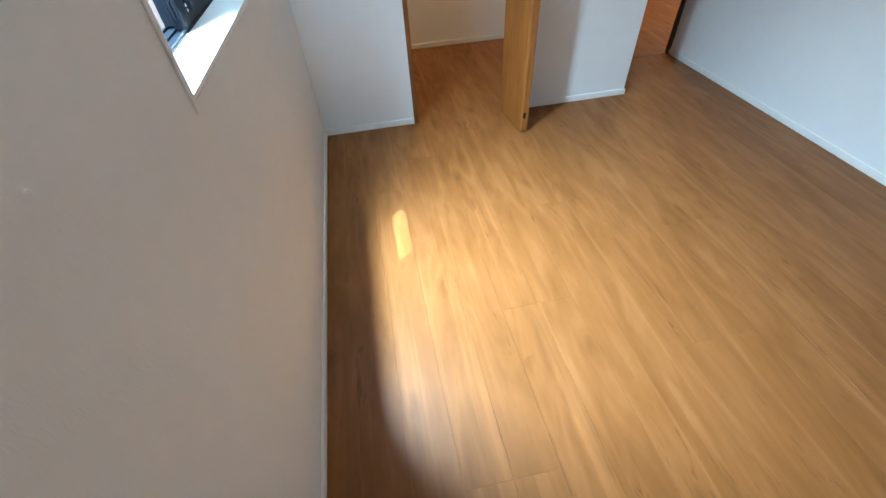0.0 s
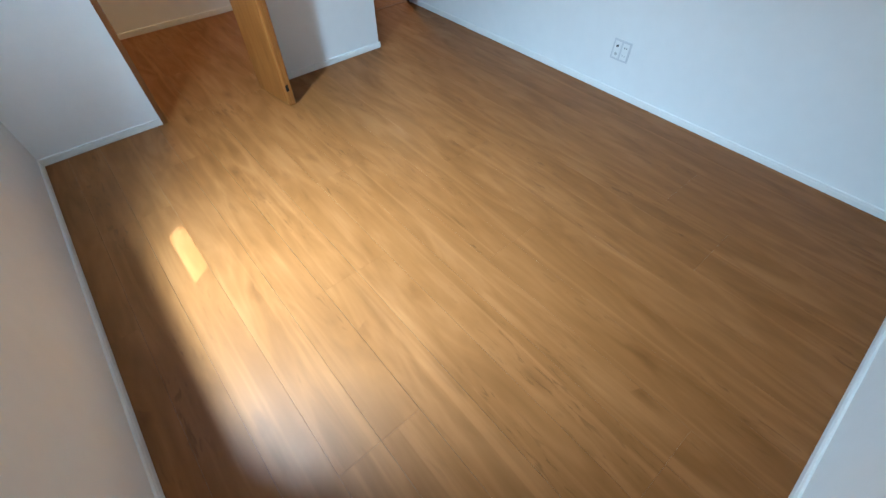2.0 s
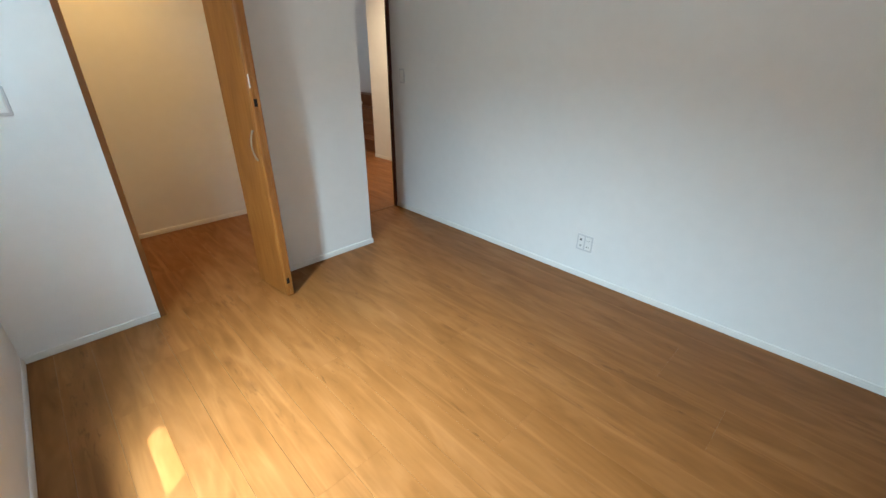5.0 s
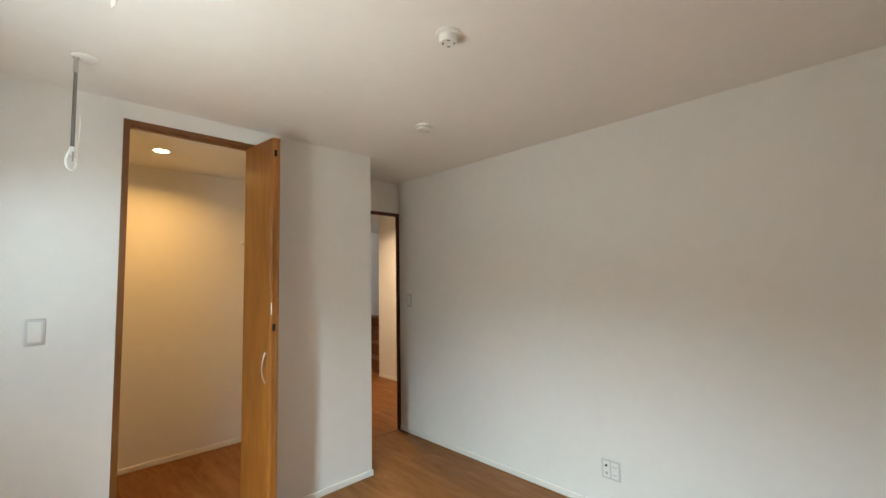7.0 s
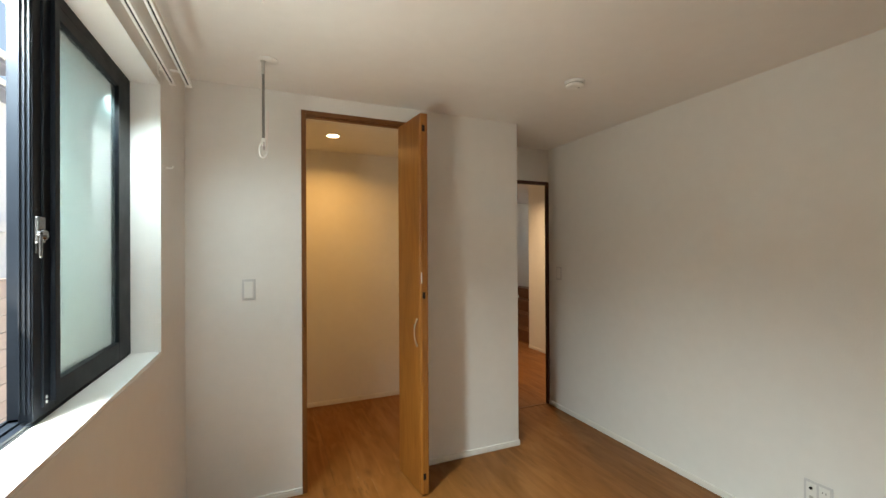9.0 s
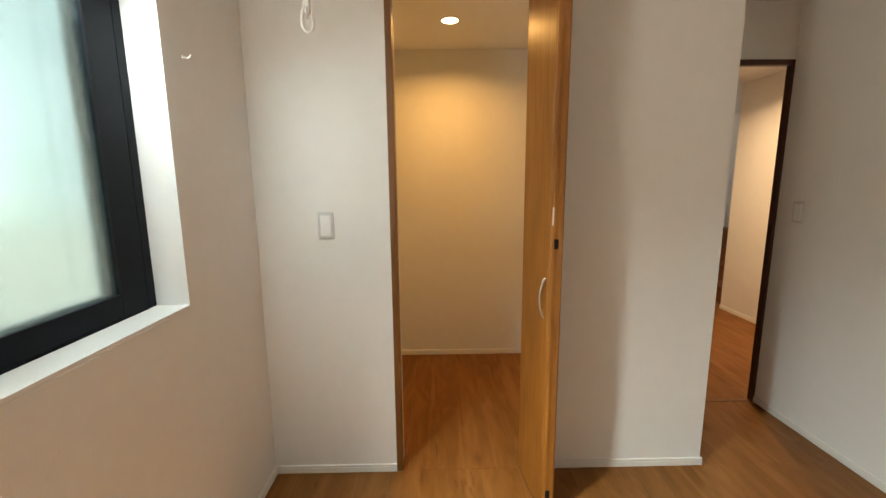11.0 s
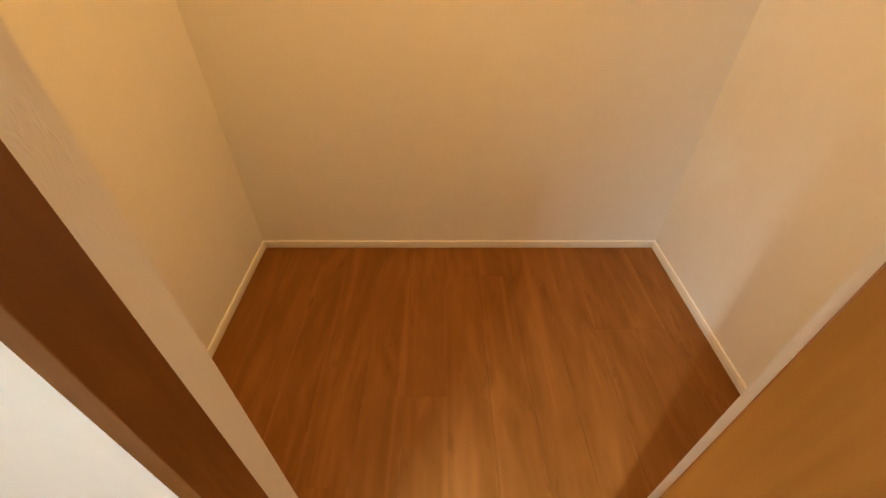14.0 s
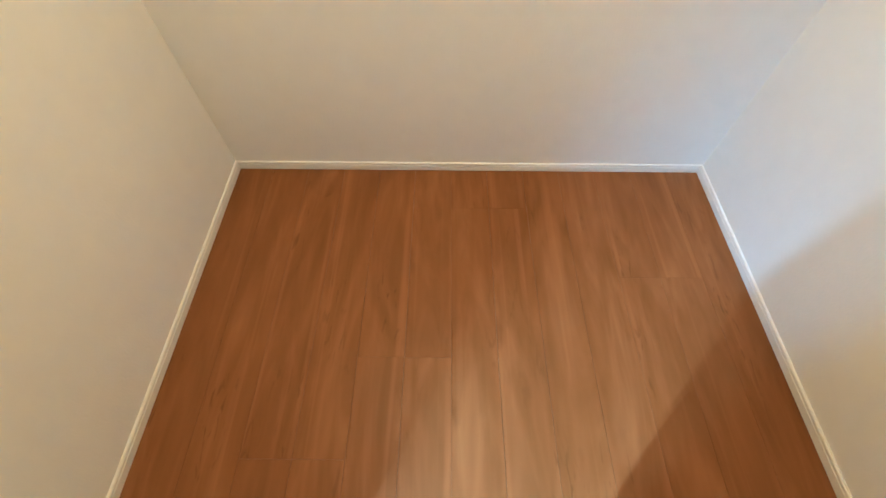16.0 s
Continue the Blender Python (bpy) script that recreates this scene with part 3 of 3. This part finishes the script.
def rail_profile(x, ya, yb):
    z = 2.205
    return ((x - 0.011, ya, z + 0.006, x + 0.011, yb, z + 0.009), (x - 0.011, ya, z - 0.010, x - 0.008, yb, z + 0.0058),
            (x + 0.008, ya, z - 0.010, x + 0.011, yb, z + 0.0058), (x - 0.0078, ya, z - 0.010, x - 0.0035, yb, z - 0.0075), (x + 0.0035, ya, z - 0.010, x + 0.0078, yb, z - 0.0075))


for rx in (0.032, 0.093):
    r = part("rail", boxes(*rail_profile(rx, -1.87, -0.49), m=ri), WHITE_PAINT, rail)
    part("slot", boxes((rx - 0.0034, -1.865, 2.1975, rx + 0.0034, -0.495, 2.2), m=ri), PLASTIC_BLACK, r, "dark runner slot")
    for ey in (-1.885, -0.488):
        part("end_cap", boxes((rx - 0.013, ey, 2.192, rx + 0.013, ey + 0.016, 2.218), m=ri, bevel=0.003), PLASTIC, r)
for by in (-1.78, -1.18, -0.585):
    part("bracket", boxes((0.0, by - 0.014, 2.19, 0.004, by + 0.014, 2.235), (0.0042, by - 0.009, 2.2145, 0.112, by + 0.009, 2.219), m=ri, bevel=0.001), PLASTIC, rail, "white rail bracket")

tassel = empty("tassel_hook", "small white curtain tassel hook screwed to the wall", "hook", pose(0, -0.44, 1.831))
part("base", lathe([(0.007, 0), (0.007, 0.002), (0.004, 0.004)], 16, pose(0, 0, 0, 0, 90, 0)), PLASTIC, tassel, smooth=True)
part("peg", tube([(0.003, 0, 0), (0.016, 0, -0.001), (0.023, 0, 0.002), (0.026, 0, 0.009)], 0.0028, 8), PLASTIC, tassel, smooth=True)


# ---- drying hangers ----
def hanger(x, y, ring):
    h = empty("drying_hanger", "ceiling drying-pole hanger, steel rod with white ring and strap" if ring else "ceiling hanger socket with a dangling white paper strap", "hanger", pose(x, y, TOP), "drying hangers")
    off = 0.026 if ring else 0.0
    part("base", lathe([(0.044, 0), (0.044, -0.004), (0.036, -0.009), (0.012, -0.010)], 32, pose(off, 0, 0)), PLASTIC, h, smooth=True)
    part("socket", lathe([(0.013, -0.009), (0.013, -0.014), (0.0085, -0.016), (0.0085, -0.075)], 20), STEEL, h, smooth=True)
    if ring:
        part("rod", lathe([(0.0065, -0.0755), (0.0065, -0.392)], 20), DARK_STEEL, h, "grey steel rod", True)
        part("holder", boxes((-0.010, -0.010, -0.432, 0.010, 0.010, -0.390), bevel=0.004), PLASTIC, h, "white plastic joint")
        loop = [(0.016 * math.cos(a) * (1.0 - 0.25 * math.sin(a)), 0.010 * math.cos(a), -0.447 + 0.039 * math.sin(a)) for a in (2 * math.pi * k / 28 for k in range(28))]
        part("ring", tube(loop, 0.0055, 10, closed=True), PLASTIC, h, "white plastic loop", True)
        strap = part("strap", tube([(0.016 + w, 0.004, z) for w, z in ((-0.005, -0.392), (-0.001, -0.330), (0.000, -0.262), (0.004, -0.250), (0.008, -0.262), (0.006, -0.330), (0.001, -0.395), (-0.004, -0.450))], 0.0030, 8, 0.6), LABEL_WHITE, h, "white plastic strap")
        part("print", boxes((0.000, -0.0120, -0.452, 0.0055, -0.0105, -0.412)), INK, strap)
    else:
        part("strap", boxes((-0.003, -0.014, -0.425, -0.0015, 0.014, -0.0265), m=pose(0, 0, 0, 3, -4, 10)), LABEL_WHITE, h, "white paper strap")
    return h


hanger(0.397, -0.405, True)
hanger(0.386, -1.70, False)

# ---- ceiling fittings ----
rose = empty("ceiling_rose", "white round ceiling lamp socket with slots", "ceiling socket", pose(1.437, -1.565, TOP))
part("body", lathe([(0.050, 0), (0.050, -0.008), (0.037, -0.011), (0.036, -0.034), (0.033, -0.038)], 40), PLASTIC, rose, smooth=True)
for k in range(4):
    a = math.pi / 4 + k * math.pi / 2
    part("slot", boxes((-0.006, -0.0025, -0.0392, 0.006, 0.0025, -0.0382), m=pose(0.022 * math.cos(a), 0.022 * math.sin(a), 0, 0, 0, math.degrees(a) + 90)), PLASTIC_BLACK, rose, "dark contact slot")
alarm = empty("smoke_alarm", "white round smoke alarm on the ceiling", "smoke alarm", pose(2.014, -0.772, TOP))
part("base", lathe([(0.056, 0), (0.056, -0.010), (0.054, -0.012)], 40), PLASTIC, alarm, smooth=True)
part("gap_ring", lathe([(0.047, -0.0122), (0.047, -0.019)], 40), PLASTIC_GREY, alarm, "grey vent slot", True)
part("cover", lathe([(0.050, -0.0192), (0.050, -0.025), (0.044, -0.031), (0.030, -0.033)], 40), PLASTIC, alarm, smooth=True)
part("button", lathe([(0.008, -0.0332), (0.008, -0.0345)], 20, pose(0.018, -0.012, 0)), PLASTIC_GREY, alarm, smooth=True)


def downlight(x, y, label):
    d = empty("downlight", label, "ceiling lamp", pose(x, y, TOP))
    part("rim", lathe([(0.060, 0), (0.060, -0.002), (0.056, -0.004), (0.050, -0.0042)], 40), PLASTIC, d, smooth=True)
    part("lens", lathe([(0.049, -0.0043), (0.049, -0.0052)], 40), LENS, d, "glowing warm lens")


downlight(0.91, 0.84, "round recessed downlight, lit warm, in the closet ceiling")
downlight(3.25, 1.75, "round recessed downlight, lit warm, in the hall ceiling")


# ---- switches and sockets ----
def switch(m, w, label):
    s = empty("light_switch", label, "light switch", m, "light switches")
    part("plate", boxes((-w / 2, -0.007, -0.06, w / 2, 0, 0.06), bevel=0.0035, segments=3), PLATE, s, smooth=True)
    part("rocker", boxes((-0.024, -0.0105, -0.047, 0.020, -0.0072, 0.047), bevel=0.0015), PLASTIC, s)
    part("edge_strip", boxes((0.0205, -0.0125, -0.047, 0.0245, -0.0072, 0.047), bevel=0.0012), SKIRTING, s, "raised rocker edge")
    return s


switch(pose(0.314, 0, 1.237), 0.070, "white wide-rocker light switch beside the closet doorway")
switch(pose(W, 0.430, 1.242, 0, 0, -90), 0.070, "white light switch near the bedroom doorway")
outlet = empty("wall_outlet", "white double wall outlet plate with aerial and power sockets", "wall outlet", pose(W, -1.487, 0.262, 0, 0, -90))
part("plate", boxes((-0.058, -0.007, -0.058, 0.058, 0, 0.058), bevel=0.0035, segments=3), PLATE, outlet, smooth=True)
for ox in (-0.026, 0.026):
    part("module", boxes((ox - 0.021, -0.0085, -0.047, ox + 0.021, -0.0072, 0.047), bevel=0.0008), PLASTIC, outlet)
part("aerial_socket", lathe([(0.0065, 0), (0.0065, 0.006), (0.005, 0.0065)], 20, pose(-0.026, -0.0087, 0.022, 90)), PLASTIC_BLACK, outlet, "black aerial socket", True)
part("phone_socket", lathe([(0.009, 0), (0.008, 0.001)], 20, pose(-0.026, -0.0087, -0.024, 90)), PLASTIC_GREY, outlet, "grey round socket", True)
for oz in (0.022, -0.024):
    for ox in (0.0195, 0.0325):
        part("slot", boxes((ox - 0.0012, -0.0092, oz - 0.0045, ox + 0.0012, -0.0087, oz + 0.0045)), PLASTIC_BLACK, outlet)

# ---- closet shelves ----
for sx0, sx1 in ((CL, 0.406), (1.634, CR)):
    shelf = empty("closet_shelf", "white shelf along the closet side wall", "shelf", pose((sx0 + sx1) / 2, 0.76, 1.80), "closet shelves")
    part("board", boxes((sx0 - (sx0 + sx1) / 2, -0.64, 0, sx1 - (sx0 + sx1) / 2, 0.642, 0.020), bevel=0.002), SILL_WHITE, shelf)
    wall_x = (sx0 if sx0 < 1 else sx1) - (sx0 + sx1) / 2
    sgn = 1 if sx0 < 1 else -1
    part("cleat", boxes((min(wall_x, wall_x + sgn * 0.018), -0.64, -0.031, max(wall_x, wall_x + sgn * 0.018), 0.64, -0.0005), bevel=0.001), SILL_WHITE, shelf, "white wall cleat")

# ---- stairs beyond the hall ----
stairs = empty("staircase", "brown wooden stairs rising beyond the hall corner", "stairs", pose(4.3, 3.4, 0))
for k in range(4):
    st = part("step", boxes((-0.14 + 0.23 * k, -0.85, 0.0005, 0.09 + 0.23 * k, 0.99, 0.185 * (k + 1) - 0.03)), STAIR_WOOD, stairs)
    part("tread", boxes((-0.16 + 0.23 * k, -0.85, 0.185 * (k + 1) - 0.0295, 0.0895 + 0.23 * k, 0.99, 0.185 * (k + 1)), bevel=0.004), STAIR_WOOD, st, "rounded tread")

# ---- outside ----
setting("ground", boxes((-400, -400, -0.9, 400, 400, -0.5)), GROUND_MAT, "pale gravel ground outside the house", "ground")
fence = empty("garden_fence", "beige board fence with flat posts along the boundary", "fence", pose(-1.62, 2.0, -0.5))
for k in range(12):
    z = 1.222 - 0.143 * (k + 1)
    part("board", boxes((-0.010, -7.0, z + 0.5 + 0.002, 0.010, 8.0, z + 0.5 + 0.141), bevel=0.004), FENCE_MAT, fence)
part("cap", boxes((-0.028, -7.0, 1.7225, 0.028, 8.0, 1.740), bevel=0.003), FENCE_MAT, fence)
for k in range(8):
    part("post", boxes((0.0105, -1.63 - 0.05 + 1.9 * (k - 2), 0, 0.060, -1.63 + 0.05 + 1.9 * (k - 2), 1.722), bevel=0.004), FENCE_MAT, fence)


def neighbour(x, ya, yb, eave, label, siding):
    """A house whose long side stands at x, from ya to yb, with lapped boards, windows, hoods and a pitched roof."""
    h = empty("neighbour_house", label, "house", pose(x, (ya + yb) / 2, -0.5))
    half, ez = (yb - ya) / 2, eave + 0.5
    wall = part("wall", boxes((-6, -half, 0, -0.009, half, ez)), WHITE_WALL, h)
    if siding:
        bm = bmesh.new()
        rows = int(ez / 0.11)
        for k in range(rows):
            z = k * ez / rows
            v = [bm.verts.new(p) for p in ((-0.008, -half, z + ez / rows), (0.0, -half, z), (-0.008, -half, z), (-0.008, half, z + ez / rows), (0.0, half, z), (-0.008, half, z))]
            for f in ((0, 1, 4, 3), (1, 2, 5, 4), (0, 2, 1), (3, 4, 5)):
                bm.faces.new([v[q] for q in f])
        bmesh.ops.recalc_face_normals(bm, faces=bm.faces)
        tagged(part("siding", bm, SIDING, wall, "blue-grey lap siding"), kind="stuff")
    roof = bmesh.new()
    v = [roof.verts.new(p) for p in ((0.45, -half - 0.4, ez - 0.05), (0.45, half + 0.4, ez - 0.05), (-3, half + 0.4, ez + 1.5), (-3, -half - 0.4, ez + 1.5), (-6.45, -half - 0.4, ez - 0.05), (-6.45, half + 0.4, ez - 0.05),
                                     (0.45, -half - 0.4, ez - 0.2), (0.45, half + 0.4, ez - 0.2), (-6.45, -half - 0.4, ez - 0.2), (-6.45, half + 0.4, ez - 0.2))]
    for f in ((0, 1, 2, 3), (3, 2, 5, 4), (6, 7, 1, 0), (8, 4, 5, 9), (6, 8, 9, 7), (0, 3, 4, 8, 6), (1, 7, 9, 5, 2)):
        roof.faces.new([v[q] for q in f])
    bmesh.ops.recalc_face_normals(roof, faces=roof.faces)
    top = part("roof", roof, ROOF_MAT, h)
    part("gutter", tube([(0.50, -half - 0.4, ez - 0.10), (0.50, half + 0.4, ez - 0.10)], 0.055, 10), WHITE_PAINT, top, "white gutter")
    return h


def house_window(h, y, z, w, t):
    f = part("window", boxes((0.0, y - w / 2 - 0.05, z - 0.05, 0.045, y - w / 2, z + t + 0.05), (0.0, y + w / 2, z - 0.05, 0.045, y + w / 2 + 0.05, z + t + 0.05),
                             (0.0, y - w / 2, z - 0.05, 0.045, y + w / 2, z), (0.0, y - w / 2, z + t, 0.045, y + w / 2, z + t + 0.05), bevel=0.004), WHITE_PAINT, h, "small white-framed window")
    part("pane", boxes((0.004, y - w / 2, z, 0.012, y + w / 2, z + t)), mat("dark_pane", (0.10, 0.13, 0.16), 0.08), f)


def vent_hood(h, y, z, r):
    part("vent_hood", lathe([(r, 0), (r, r * 0.9), (r * 0.8, r * 1.4), (r * 0.3, r * 1.6)], 20, pose(0.001, y, z, 0, 90, 0)), WHITE_PAINT, h, "round white vent hood", True)


house_a = neighbour(-4.0, 2.6, 6.6, 4.75, "blue-grey clad neighbour house with white vent hoods", True)
house_window(house_a, 3.97 - 4.6, 1.78, 0.16, 0.36)
for vy, vz, vr in ((4.47, 2.0, 0.075), (4.19, 2.12, 0.09), (4.30, 2.25, 0.06), (4.48, 4.2, 0.07), (4.95, 4.2, 0.07), (3.71, 2.235, 0.07)):
    vent_hood(house_a, vy - 4.6, vz + 0.5, vr)
part("shutter_box", boxes((0.0, -0.79, 3.97, 0.10, -0.49, 4.44), bevel=0.01), WHITE_PAINT, house_a, "white wall box")
part("downpipe", tube([(0.05, 3.45 - 4.6, 0.0), (0.05, 3.45 - 4.6, 5.0)], 0.035, 12), SIDING, house_a, "blue-grey downpipe", True)
house_b = neighbour(-5.0, 7.6, 15.0, 5.0, "pale neighbour house with a recessed carport", False)
part("carport_post", boxes((0.0, -2.9, 0, 0.14, -2.72, 2.4), bevel=0.005), WHITE_PAINT, house_b, "white carport post")
part("carport_beam", boxes((0.0, -3.7, 2.4, 0.30, 3.7, 2.62), bevel=0.005), WHITE_PAINT, house_b)

# a shrub whose leaves show over the fence
shrub = empty("shrub", "green shrub with long glossy leaves behind the fence", "shrub", pose(-2.15, 1.06, -0.5))
rng = random.Random(7)
for k in range(5):
    dx, dy = rng.uniform(-0.15, 0.15), rng.uniform(-0.25, 0.25)
    part("stem", tube([(dx * 0.2, dy * 0.2, 0), (dx * 0.6, dy * 0.6, 0.9), (dx, dy, 1.75 + rng.uniform(-0.1, 0.35))], lambda s: 0.012 - 0.007 * s, 8), STEM, shrub, smooth=True)
for k in range(70):
    bm = bmesh.new()
    ln, wd, droop = rng.uniform(0.10, 0.19), rng.uniform(0.016, 0.028), rng.uniform(0.1, 0.5)
    m = pose(rng.uniform(-0.16, 0.16), rng.uniform(-0.28, 0.28), rng.uniform(1.45, 2.15), rng.uniform(-25, 25), rng.uniform(-35, 20), rng.uniform(0, 360))
    rows = []
    for q in range(6):
        s = q / 5
        half = wd * math.sin(math.pi * min(0.97, s * 0.93 + 0.05)) ** 0.8
        rows.append([bm.verts.new(m @ Vector((ln * s, e * half, -droop * ln * s * s + abs(e) * 0.25 * half))) for e in (-1, 0, 1)])
    for a, c in zip(rows, rows[1:]):
        for q in range(2):
            bm.faces.new((a[q], a[q + 1], c[q + 1], c[q]))
    part("leaf", bm, LEAF, shrub, smooth=True)

# ---- floor ----
floor = setting("floor", boxes((0, BACK, -0.06, W, 0, -0.008), (BLOCK, 0, -0.06, W, PASS, -0.008), (0, 0, -0.06, BLOCK, CB, -0.008), (BLOCK, PASS, -0.06, 6.0, 4.4, -0.008)),
                SUBFLOOR, "honey-coloured knotty wood-grain board floor", "floor")
STRIP, BOARD = 0.1515, 1.818


def plank(x0, x1, y0, y1):
    """One strip with eased edges, let into the floor."""
    c, g = 0.00022, 0.00035
    x0, x1, y0, y1 = x0 + g, x1 - g, y0 + g * 0.5, y1 - g * 0.5
    verts = [(x, y, -0.0078) for x, y in ((x0, y0), (x1, y0), (x1, y1), (x0, y1))]
    verts += [(x, y, -c) for x, y in ((x0, y0), (x1, y0), (x1, y1), (x0, y1))]
    verts += [(x, y, 0.0) for x, y in ((x0 + c, y0 + c * 0.5), (x1 - c, y0 + c * 0.5), (x1 - c, y1 - c * 0.5), (x0 + c, y1 - c * 0.5))]
    faces = [(8, 9, 10, 11)]
    for k in range(4):
        q = (k + 1) % 4
        faces += [(k, q, 4 + q, 4 + k), (4 + k, 4 + q, 8 + q, 8 + k)]
    data = bpy.data.meshes.new("plank")
    data.from_pydata(verts, [], faces)
    data.materials.append(FLOOR_WOOD)
    ob = new("plank", data)
    ob.parent = floor


def lay(xa, xb, ya, yb, phase, first):
    """Boards two strips wide with staggered ends over a rectangle."""
    k = math.floor((xa - phase) / STRIP)
    while phase + k * STRIP < xb - 0.002:
        x0, x1 = max(xa, phase + k * STRIP), min(xb, phase + (k + 1) * STRIP)
        pair = k // 2
        start = first + (0, 0.61, 1.21, 0.30, 0.91, 1.52)[pair % 6]
        n0 = math.floor((ya - start) / BOARD)
        y = start + n0 * BOARD
        while y < yb - 0.002:
            a, c = max(ya, y), min(yb, y + BOARD)
            if c - a > 0.004 and x1 - x0 > 0.004:
                plank(x0, x1, a, c)
            y += BOARD
        k += 1


lay(0, W, BACK, 0.0, 0.415, -2.262)
lay(BLOCK, W, 0.0, PASS + 0.06, 0.415, -2.262)
lay(CL, CR, 0.0, CB, 0.643, 0.580)
lay(BLOCK, HALL_X + 0.1, PASS + 0.06, 4.4, 0.415, -2.262)
